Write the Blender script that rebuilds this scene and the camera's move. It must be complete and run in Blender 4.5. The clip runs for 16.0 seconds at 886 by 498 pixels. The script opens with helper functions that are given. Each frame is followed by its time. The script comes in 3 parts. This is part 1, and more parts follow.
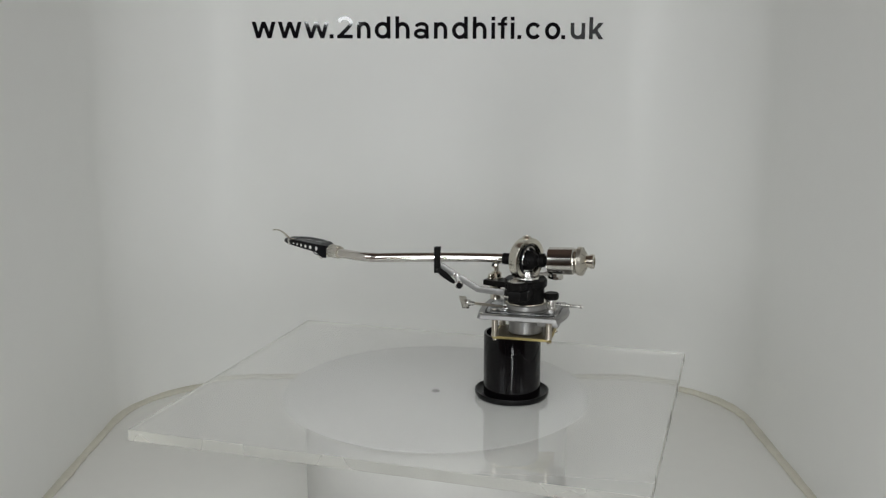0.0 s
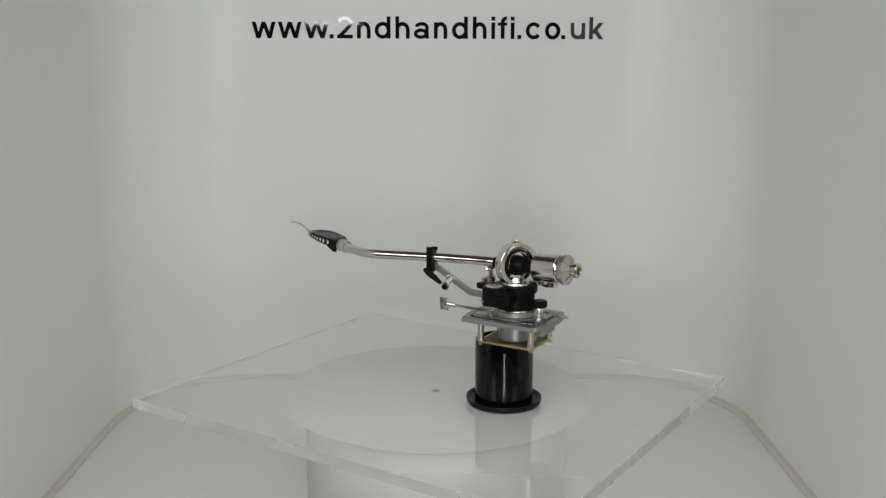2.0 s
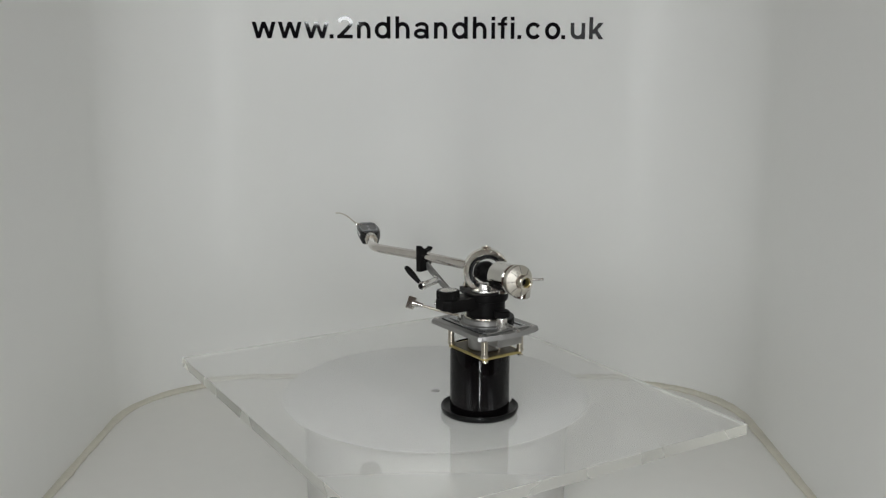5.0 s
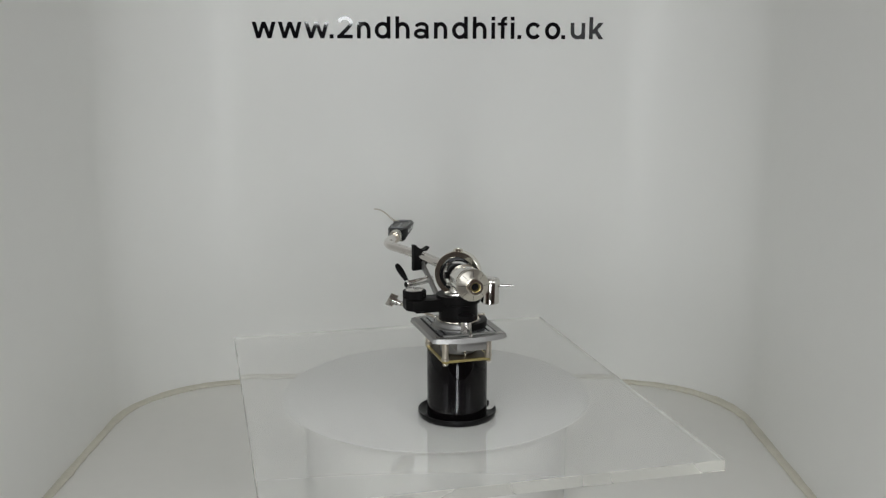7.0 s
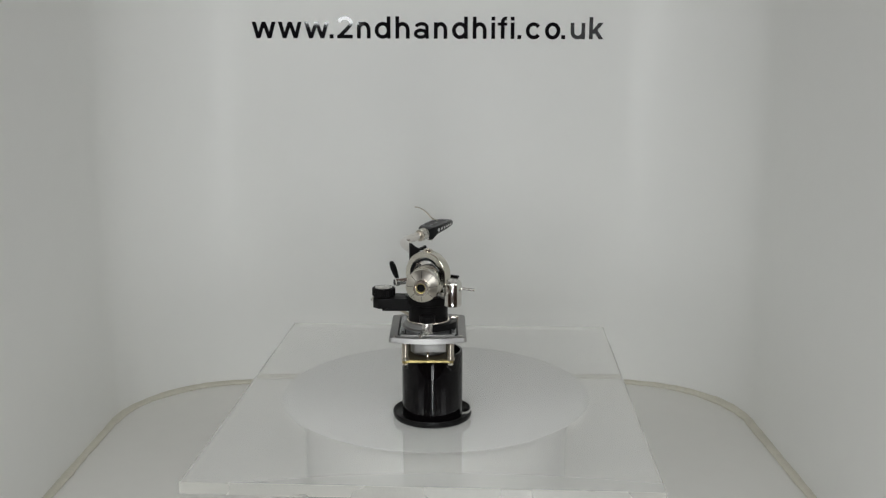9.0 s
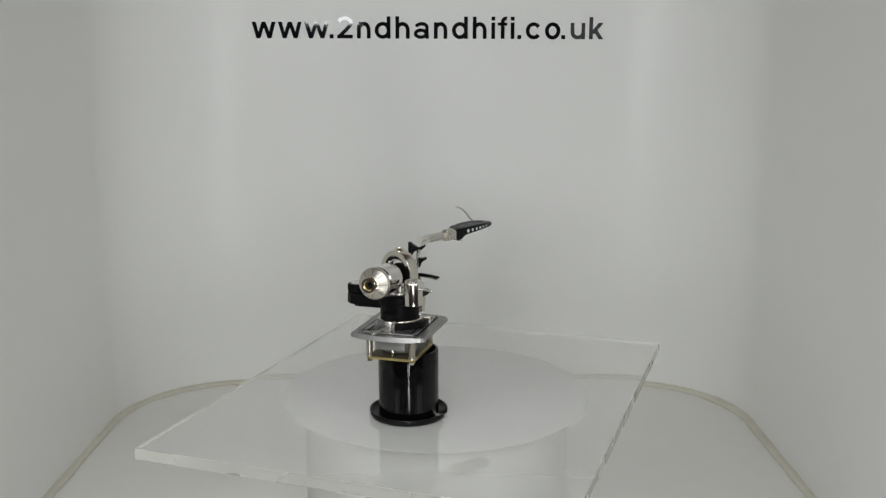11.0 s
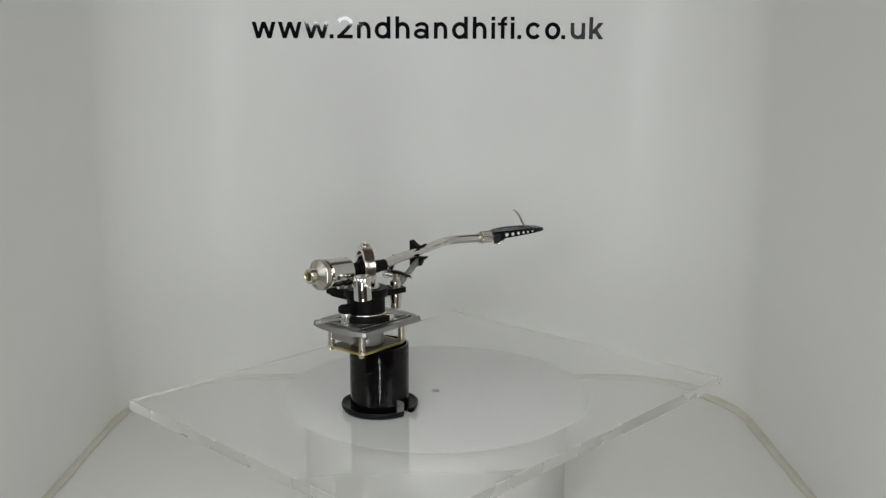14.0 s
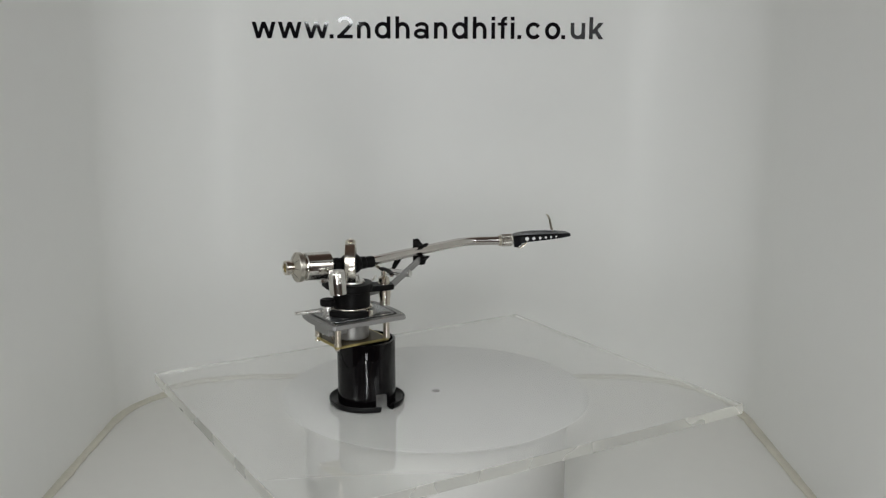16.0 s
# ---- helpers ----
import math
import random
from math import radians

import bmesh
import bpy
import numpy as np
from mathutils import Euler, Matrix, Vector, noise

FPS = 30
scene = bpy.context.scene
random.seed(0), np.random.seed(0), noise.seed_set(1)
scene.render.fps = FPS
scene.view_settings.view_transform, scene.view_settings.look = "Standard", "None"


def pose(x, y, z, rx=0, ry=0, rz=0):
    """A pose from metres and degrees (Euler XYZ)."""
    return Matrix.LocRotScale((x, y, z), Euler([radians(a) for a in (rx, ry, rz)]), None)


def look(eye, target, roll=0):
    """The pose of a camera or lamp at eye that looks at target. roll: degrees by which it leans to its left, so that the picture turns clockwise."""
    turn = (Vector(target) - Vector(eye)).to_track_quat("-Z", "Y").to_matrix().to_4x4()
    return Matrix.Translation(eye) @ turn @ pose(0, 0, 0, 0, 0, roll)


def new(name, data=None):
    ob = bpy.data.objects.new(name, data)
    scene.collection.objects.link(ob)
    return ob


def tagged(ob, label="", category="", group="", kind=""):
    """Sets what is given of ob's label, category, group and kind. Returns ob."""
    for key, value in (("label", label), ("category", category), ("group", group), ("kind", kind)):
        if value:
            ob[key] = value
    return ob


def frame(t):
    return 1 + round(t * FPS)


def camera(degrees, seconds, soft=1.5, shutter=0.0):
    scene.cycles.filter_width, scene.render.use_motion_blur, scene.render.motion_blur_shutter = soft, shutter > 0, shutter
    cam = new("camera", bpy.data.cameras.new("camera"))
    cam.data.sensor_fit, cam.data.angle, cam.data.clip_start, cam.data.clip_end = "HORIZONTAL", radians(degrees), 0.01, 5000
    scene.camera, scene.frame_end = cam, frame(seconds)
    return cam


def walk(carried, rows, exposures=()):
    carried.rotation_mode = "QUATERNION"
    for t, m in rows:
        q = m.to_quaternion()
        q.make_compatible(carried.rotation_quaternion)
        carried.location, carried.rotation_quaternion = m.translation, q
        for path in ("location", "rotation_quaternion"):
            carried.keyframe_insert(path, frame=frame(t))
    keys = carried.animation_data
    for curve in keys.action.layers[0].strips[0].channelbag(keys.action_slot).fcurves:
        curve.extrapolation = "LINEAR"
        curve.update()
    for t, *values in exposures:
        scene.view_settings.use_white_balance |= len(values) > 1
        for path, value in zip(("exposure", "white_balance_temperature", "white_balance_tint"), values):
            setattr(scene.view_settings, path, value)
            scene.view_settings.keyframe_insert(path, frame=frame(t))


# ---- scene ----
cam = camera(48.2, 16.0, soft=1.3)
EYE = pose(0.00707, -0.930, 0.3279, 90 - 11.47, 0, 0)
walk(cam, [(0, EYE), (16, EYE)], exposures=[(0, 0.0), (16, 0.0)])

# turn of the display table, in degrees, second by second
TURN = [0.0, -8.05, -16.22, -24.59, -33.08, -41.64, -50.23, -58.80, -67.32, -75.77, -84.12, -92.37, -100.50, -108.53,
        -116.45, -124.29, -132.07]


def turn_at(t):
    i = min(int(t), 15)
    return TURN[i] + (TURN[i + 1] - TURN[i]) * (t - i)


# ---- light ----
world = bpy.data.worlds.new("dim_room")
scene.world = world
world.use_nodes = True
world.node_tree.nodes["Background"].inputs["Color"].default_value = (0.5, 0.47, 0.43, 1)
world.node_tree.nodes["Background"].inputs["Strength"].default_value = 0.05


def area(name, m, sx, sy, power, colour):
    lamp = bpy.data.lights.new(name, "AREA")
    lamp.shape, lamp.size, lamp.size_y, lamp.energy, lamp.color = "RECTANGLE", sx, sy, power, colour
    ob = new(name, lamp)
    ob.matrix_world = m
    return ob


SOFT_WHITE = (0.955, 0.985, 1.0)
area("unseen_soft_light", look((0.0, -1.25, 0.78), (0.0, 0.15, 0.0)), 0.9, 0.42, 4.7, SOFT_WHITE)
# side pair added out of view to brighten the opposite side walls
area("unseen_soft_light", look((-0.95, -1.10, 0.72), (0.2, 0.15, 0.05)), 0.5, 0.5, 2.75, SOFT_WHITE)
area("unseen_soft_light", look((0.95, -1.10, 0.72), (-0.2, 0.15, 0.05)), 0.5, 0.5, 2.85, SOFT_WHITE)
area("side_lamp_light", look((-0.285, -1.04, 0.455), (0, 0.3, 0.2)), 0.14, 0.13, 1.2, SOFT_WHITE)
area("side_lamp_light", look((0.45, -1.04, 0.44), (0, 0.3, 0.2)), 0.22, 0.20, 0.12, SOFT_WHITE)
area("strip_lamp_light", look((0.012, -1.02, 0.235), (0.0, 0.0, 0.10)), 0.06, 0.19, 1.3, SOFT_WHITE)
# two low panels below the edge of the counter, mirrored in the black tube
area("low_panel_light", look((-0.018, -1.04, -0.28), (0.0, 0.3, 0.15)), 0.024, 0.18, 0.52, SOFT_WHITE)
area("low_panel_light", look((0.062, -1.04, -0.28), (0.0, 0.3, 0.15)), 0.024, 0.18, 0.52, SOFT_WHITE)


# ---- materials ----
def material(name, colour, rough=0.5, metal=0.0, grain=0.0, scale=40.0, bump=0.0, bump_scale=200.0, coat=0.0, spec=0.5,
             rough_var=0.0):
    """A principled material whose colour and roughness vary at two scales, in metres."""
    m = bpy.data.materials.new(name)
    m.use_nodes = True
    n, l = m.node_tree.nodes, m.node_tree.links
    b = n["Principled BSDF"]
    b.inputs["Base Color"].default_value = (*colour, 1)
    b.inputs["Roughness"].default_value = rough
    b.inputs["Metallic"].default_value = metal
    b.inputs["Coat Weight"].default_value = coat
    b.inputs["Coat Roughness"].default_value = 0.08
    b.inputs["Specular IOR Level"].default_value = spec
    geo = n.new("ShaderNodeTexCoord")
    fine, wide = n.new("ShaderNodeTexNoise"), n.new("ShaderNodeTexNoise")
    fine.inputs["Scale"].default_value, wide.inputs["Scale"].default_value = scale * 12, scale
    fine.inputs["Detail"].default_value = wide.inputs["Detail"].default_value = 4
    for t in (fine, wide):
        l.new(geo.outputs["Object"], t.inputs["Vector"])
    both = n.new("ShaderNodeMath")
    both.operation = "ADD"
    l.new(fine.outputs["Fac"], both.inputs[0])
    l.new(wide.outputs["Fac"], both.inputs[1])
    if grain:
        mix = n.new("ShaderNodeMix")
        mix.data_type = "RGBA"
        ramp = n.new("ShaderNodeMapRange")
        ramp.inputs["From Min"].default_value, ramp.inputs["From Max"].default_value = 0.4, 1.6
        l.new(both.outputs[0], ramp.inputs["Value"])
        l.new(ramp.outputs[0], mix.inputs["Factor"])
        mix.inputs["A"].default_value = (*[c * (1 - grain) for c in colour], 1)
        mix.inputs["B"].default_value = (*[min(1, c * (1 + grain)) for c in colour], 1)
        l.new(mix.outputs["Result"], b.inputs["Base Color"])
    if rough_var:
        r = n.new("ShaderNodeMapRange")
        r.inputs["From Min"].default_value, r.inputs["From Max"].default_value = 0.4, 1.6
        r.inputs["To Min"].default_value, r.inputs["To Max"].default_value = max(0.0, rough - rough_var), rough + rough_var
        l.new(both.outputs[0], r.inputs["Value"])
        l.new(r.outputs[0], b.inputs["Roughness"])
    if bump:
        t, bp = n.new("ShaderNodeTexNoise"), n.new("ShaderNodeBump")
        t.inputs["Scale"].default_value = bump_scale
        t.inputs["Detail"].default_value = 3
        l.new(geo.outputs["Object"], t.inputs["Vector"])
        bp.inputs["Strength"].default_value, bp.inputs["Distance"].default_value = bump, 0.001
        l.new(t.outputs["Fac"], bp.inputs["Height"])
        l.new(bp.outputs["Normal"], b.inputs["Normal"])
    return m


WALL = material("white_gloss_sheet", (0.80, 0.80, 0.772), 0.36, 0, 0.012, 3.0, spec=0.5)
FLOOR = material("white_floor_sheet", (0.80, 0.79, 0.75), 0.35, 0, 0.02, 4.0)
ROOM = material("dark_room_wall", (0.34, 0.25, 0.205), 0.8, 0, 0.2, 3.0)
SEALANT = material("beige_sealant", (0.64, 0.615, 0.52), 0.55, 0, 0.12, 30.0, 0.6, 160.0)
VINYL = material("black_vinyl", (0.006, 0.006, 0.008), 0.035, 0, 0.1, 30.0)
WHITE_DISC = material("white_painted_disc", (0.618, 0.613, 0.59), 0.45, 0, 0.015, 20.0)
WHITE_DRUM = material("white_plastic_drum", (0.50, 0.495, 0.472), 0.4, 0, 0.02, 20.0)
# near black, painted for the shade inside the spindle hole and stub bore
HOLE_SHADE = material("painted_hole_shade", (0.006, 0.006, 0.007), 0.6, 0, 0.1, 200.0, spec=0.08)
BLACK_TUBE = material("black_gloss_plastic", (0.0028, 0.0023, 0.0026), 0.045, 0, 0.15, 40.0, spec=0.21, rough_var=0.006)
BLACK_LIP = material("black_satin_plastic", (0.006, 0.006, 0.006), 0.30, 0, 0.2, 60.0, 0.1, 300.0, spec=0.14)
BLACK = material("black_matt_paint", (0.006, 0.0056, 0.0056), 0.40, 0, 0.2, 120.0, 0.08, 900.0, spec=0.09)
BLACK_SHELL = material("black_cast_shell", (0.005, 0.005, 0.006), 0.28, 0, 0.2, 120.0, 0.06, 900.0, spec=0.25)
CHROME = material("polished_chrome", (0.84, 0.83, 0.81), 0.12, 1, 0.03, 60.0, 0, 0, rough_var=0.04)
TUBE_CHROME = material("worn_chrome_tube", (0.70, 0.665, 0.63), 0.13, 1, 0.05, 60.0, rough_var=0.04)
NICKEL = material("warm_nickel", (0.74, 0.69, 0.60), 0.20, 1, 0.05, 80.0, 0.02, 900.0, rough_var=0.05)
STEEL = material("brushed_steel", (0.72, 0.70, 0.67), 0.27, 1, 0.06, 120.0, 0.04, 1400.0, rough_var=0.06)
SILVER = material("satin_silver_paint", (0.325, 0.32, 0.31), 0.40, 0.85, 0.06, 120.0, 0.06, 1200.0, rough_var=0.05)
SILVER_DECK = material("grey_satin_deck", (0.32, 0.325, 0.33), 0.27, 0.8, 0.06, 120.0, 0.03, 900.0)
SILVER_DARK = material("grey_anodised_panel", (0.26, 0.265, 0.275), 0.34, 0.8, 0.06, 120.0, 0.03, 900.0)
BRUSHED = material("turned_nickel", (0.62, 0.585, 0.515), 0.30, 1, 0.06, 100.0, 0.03, 1200.0, rough_var=0.08)
SATIN_CHROME = material("satin_chrome", (0.72, 0.70, 0.66), 0.13, 1, 0.04, 90.0, 0.02, 1200.0, rough_var=0.06)
for _m, _a in ((BRUSHED, 0.75), (SATIN_CHROME, 0.35)):
    _t = _m.node_tree.nodes.new("ShaderNodeTangent")
    _t.direction_type, _t.axis = "RADIAL", "X"
    _p = _m.node_tree.nodes["Principled BSDF"]
    _p.inputs["Anisotropic"].default_value = _a
    _m.node_tree.links.new(_t.outputs["Tangent"], _p.inputs["Tangent"])
PALE_NICKEL = material("pale_satin_nickel", (0.74, 0.71, 0.63), 0.19, 1, 0.05, 90.0, 0.02, 1200.0, rough_var=0.06)
COLLAR = material("dull_ribbed_nickel", (0.56, 0.51, 0.43), 0.30, 1, 0.08, 100.0, rough_var=0.06)
PALE_COLLAR = material("bright_ribbed_nickel", (0.68, 0.655, 0.60), 0.27, 1, 0.08, 100.0, rough_var=0.06)
BRASS = material("brass_edge", (0.50, 0.41, 0.17), 0.36, 0.9, 0.10, 120.0, 0.05, 700.0)
# dull brass, its colour darkened for the shade under the base plate
BRONZE = material("dull_shaded_brass", (0.085, 0.066, 0.034), 0.45, 0.5, 0.15, 80.0, 0.05, 700.0)


def acrylic(name, rough, clear):
    m = bpy.data.materials.new(name)
    m.use_nodes = True
    b = m.node_tree.nodes["Principled BSDF"]
    b.inputs["Base Color"].default_value = (0.90, 0.90, 0.882, 1)
    b.inputs["Roughness"].default_value = rough
    b.inputs["IOR"].default_value = 1.49
    b.inputs["Transmission Weight"].default_value = clear
    return m


ACRYLIC = acrylic("scuffed_clear_acrylic", 0.0, 0.70)
ACRYLIC_CLEAN = acrylic("clean_clear_acrylic", 0.0, 1.0)
ACRYLIC_EDGE = bpy.data.materials.new("sawn_acrylic_edge")
ACRYLIC_EDGE.use_nodes = True
_n, _l = ACRYLIC_EDGE.node_tree.nodes, ACRYLIC_EDGE.node_tree.links
_b = _n["Principled BSDF"]
_b.inputs["Base Color"].default_value = (0.84, 0.83, 0.76, 1)
_b.inputs["IOR"].default_value = 1.49
_c, _w = _n.new("ShaderNodeTexCoord"), _n.new("ShaderNodeTexNoise")
_w.inputs["Scale"].default_value, _w.inputs["Detail"].default_value = 14, 2
_l.new(_c.outputs["Object"], _w.inputs["Vector"])
_r, _q = _n.new("ShaderNodeMapRange"), _n.new("ShaderNodeMapRange")
_r.inputs["From Min"].default_value, _r.inputs["From Max"].default_value = 0.35, 0.65
_r.inputs["To Min"].default_value, _r.inputs["To Max"].default_value = 0.56, 0.50
_q.inputs["From Min"].default_value, _q.inputs["From Max"].default_value = 0.35, 0.65
_q.inputs["To Min"].default_value, _q.inputs["To Max"].default_value = 0.18, 0.34
_l.new(_w.outputs["Fac"], _r.inputs["Value"])
_l.new(_w.outputs["Fac"], _q.inputs["Value"])
_f, _k = _n.new("ShaderNodeTexNoise"), _n.new("ShaderNodeBump")
_f.inputs["Scale"].default_value, _f.inputs["Detail"].default_value = 420, 3
_k.inputs["Strength"].default_value, _k.inputs["Distance"].default_value = 0.25, 0.001
_l.new(_c.outputs["Object"], _f.inputs["Vector"])
_l.new(_f.outputs["Fac"], _k.inputs["Height"])
_l.new(_k.outputs["Normal"], _b.inputs["Normal"])
_l.new(_r.outputs[0], _b.inputs["Transmission Weight"])
_l.new(_q.outputs[0], _b.inputs["Roughness"])


# ---- mesh tools (millimetres in, metres out) ----
def part(name, bm, mat, parent=None, label="", drop=0.0, smooth=35):
    """Links a bmesh, given in millimetres, as one mesh under a thing; drop lowers it to the thing's own base."""
    for v in bm.verts:
        v.co = Vector((v.co.x, v.co.y, v.co.z - drop)) * 0.001
    bmesh.ops.recalc_face_normals(bm, faces=bm.faces)
    for e in bm.edges:
        e.smooth = len(e.link_faces) == 2 and e.calc_face_angle(0) < radians(smooth)
    for f in bm.faces:
        f.smooth = True
    me = bpy.data.meshes.new(name)
    bm.to_mesh(me)
    bm.free()
    for m in (mat if isinstance(mat, (list, tuple)) else [mat]):
        me.materials.append(m)
    ob = new(name, me)
    if parent:
        ob.parent = parent
    if label:
        tagged(ob, label)
    return ob


def join(*bms):
    out = bms[0]
    for b in bms[1:]:
        me = bpy.data.meshes.new("tmp")
        b.to_mesh(me)
        out.from_mesh(me)
        bpy.data.meshes.remove(me)
        b.free()
    return out


def axis_matrix(a, b):
    a, b = Vector(a), Vector(b)
    q = (b - a).to_track_quat("Z", "Y")
    return Matrix.Translation(a) @ q.to_matrix().to_4x4()


def lathe(profile, m=None, seg=48, closed=False):
    """Turns (radius, height) pairs round z; a radius of 0 makes a pole."""
    bm = bmesh.new()
    rings = []
    for r, z in profile:
        if r < 1e-6:
            rings.append([bm.verts.new((0, 0, z))])
        else:
            rings.append([bm.verts.new((r * math.cos(2 * math.pi * i / seg), r * math.sin(2 * math.pi * i / seg), z)) for i in range(seg)])
    pairs = list(zip(rings, rings[1:])) + ([(rings[-1], rings[0])] if closed else [])
    for p, q in pairs:
        for i in range(seg):
            j = (i + 1) % seg
            if len(p) == 1 and len(q) == 1:
                continue
            if len(p) == 1:
                bm.faces.new((p[0], q[i], q[j]))
            elif len(q) == 1:
                bm.faces.new((p[i], p[j], q[0]))
            else:
                bm.faces.new((p[i], p[j], q[j], q[i]))
    if m is not None:
        bm.transform(m)
    return bm


def rod(a, b, r, r2=None, c=0.4, seg=24):
    """A rod with chamfered ends from a to b."""
    h = (Vector(b) - Vector(a)).length
    r2 = r if r2 is None else r2
    c = min(c, r * 0.6, r2 * 0.6, h * 0.3)
    return lathe([(0, 0), (r - c, 0), (r, c), (r2, h - c), (r2 - c, h), (0, h)], axis_matrix(a, b), seg)


def knurled(a, b, r, c=0.6, teeth=28, depth=0.35):
    bm = rod(a, b, r, c=c, seg=teeth * 2)
    inv = axis_matrix(a, b).inverted()
    for v in bm.verts:
        p = inv @ v.co
        k = round(math.atan2(p.y, p.x) / (math.pi / teeth))
        rad = math.hypot(p.x, p.y)
        if rad > r * 0.8 and k % 2:
            p.x, p.y = p.x * (rad - depth) / rad, p.y * (rad - depth) / rad
            v.co = inv.inverted() @ p
    return bm


def box(cx, cy, cz, sx, sy, sz, bevel=0.6, m=None, seg=2):
    bm = bmesh.new()
    bmesh.ops.create_cube(bm, size=1)
    bm.transform(Matrix.Diagonal((sx, sy, sz, 1)))
    if bevel:
        bmesh.ops.bevel(bm, geom=list(bm.edges), offset=bevel, segments=seg, affect="EDGES", profile=0.5)
    bm.transform((m if m is not None else Matrix()) @ Matrix.Translation((cx, cy, cz)) if m is None else m)
    return bm


def prism(outline, z0, z1, bevel=0.6, m=None, top_inset=0.0):
    """An upright block over an outline; top_inset slopes its sides."""
    bm = bmesh.new()
    k = len(outline)
    cx, cy = sum(p[0] for p in outline) / k, sum(p[1] for p in outline) / k
    lo = [bm.verts.new((x, y, z0)) for x, y in outline]
    hi = []
    for x, y in outline:
        d = math.hypot(x - cx, y - cy)
        s = (d - top_inset) / d
        hi.append(bm.verts.new((cx + (x - cx) * s, cy + (y - cy) * s, z1)))
    bm.faces.new(lo[::-1])
    bm.faces.new(hi)
    for i in range(k):
        j = (i + 1) % k
        bm.faces.new((lo[i], lo[j], hi[j], hi[i]))
    if bevel:
        rims = [e for e in bm.edges if abs(e.verts[0].co.z - e.verts[1].co.z) < 1e-6]
        bmesh.ops.bevel(bm, geom=rims, offset=bevel, segments=2, affect="EDGES", profile=0.5)
    if m is not None:
        bm.transform(m)
    return bm


def smooth_path(points, steps=8):
    """Catmull-Rom through the points."""
    p = [Vector(q) for q in points]
    p = [2 * p[0] - p[1]] + p + [2 * p[-1] - p[-2]]
    out = []
    for i in range(1, len(p) - 2):
        a, b, c, d = p[i - 1:i + 3]
        for s in range(steps):
            t = s / steps
            out.append(0.5 * ((2 * b) + (c - a) * t + (2 * a - 5 * b + 4 * c - d) * t * t + (3 * b - a - 3 * c + d) * t ** 3))
    return out + [p[-2]]


def sweep(path, radius, seg=16, flat=1.0, cap=True):
    """A tube along a path; radius is a number or a function of 0..1; flat squeezes it in height."""
    bm = bmesh.new()
    rings = []
    n = len(path)
    for i, c in enumerate(path):
        t = (path[min(i + 1, n - 1)] - path[max(i - 1, 0)]).normalized()
        side = t.cross(Vector((0, 0, 1))).normalized()
        up = side.cross(t)
        r = radius(i / (n - 1)) if callable(radius) else radius
        rings.append([bm.verts.new(c + side * (r * math.cos(2 * math.pi * k / seg)) + up * (r * flat * math.sin(2 * math.pi * k / seg))) for k in range(seg)])
    for p, q in zip(rings, rings[1:]):
        for i in range(seg):
            j = (i + 1) % seg
            bm.faces.new((p[i], p[j], q[j], q[i]))
    if cap:
        bm.faces.new(rings[0][::-1])
        bm.faces.new(rings[-1])
    return bm


def thing(name, label, category, m=None, group=""):
    ob = new(name)
    ob.empty_display_size = 0.02
    if m is not None:
        ob.matrix_world = m
    return tagged(ob, label, category, group)


# ---- the white booth ----
FLOOR_Z, CEIL_Z, FRONT_Y, BACK_Y, LEFT_X, RIGHT_X = -120.0, 720.0, -330.0, 362.0, -397.0, 384.0


def wall_line(off=0.0):
    """Plan of the bent wall sheet, from the front on one side round the back to the front on the other."""
    r = 152.0
    pts = [(LEFT_X - off + 6, FRONT_Y), (LEFT_X - off + 3, -150), (LEFT_X - off, 0)]
    for i in range(15):
        a = math.pi - i / 14 * math.pi / 2
        pts.append((LEFT_X + r + (r + off) * math.cos(a), BACK_Y - r + (r + off) * math.sin(a)))
    for i in range(15):
        a = math.pi / 2 - i / 14 * math.pi / 2
        pts.append((RIGHT_X - r + (r + off) * math.cos(a), BACK_Y - r + (r + off) * math.sin(a)))
    return pts + [(RIGHT_X + off, 0), (RIGHT_X + off - 3, -150), (RIGHT_X + off - 6, FRONT_Y)]


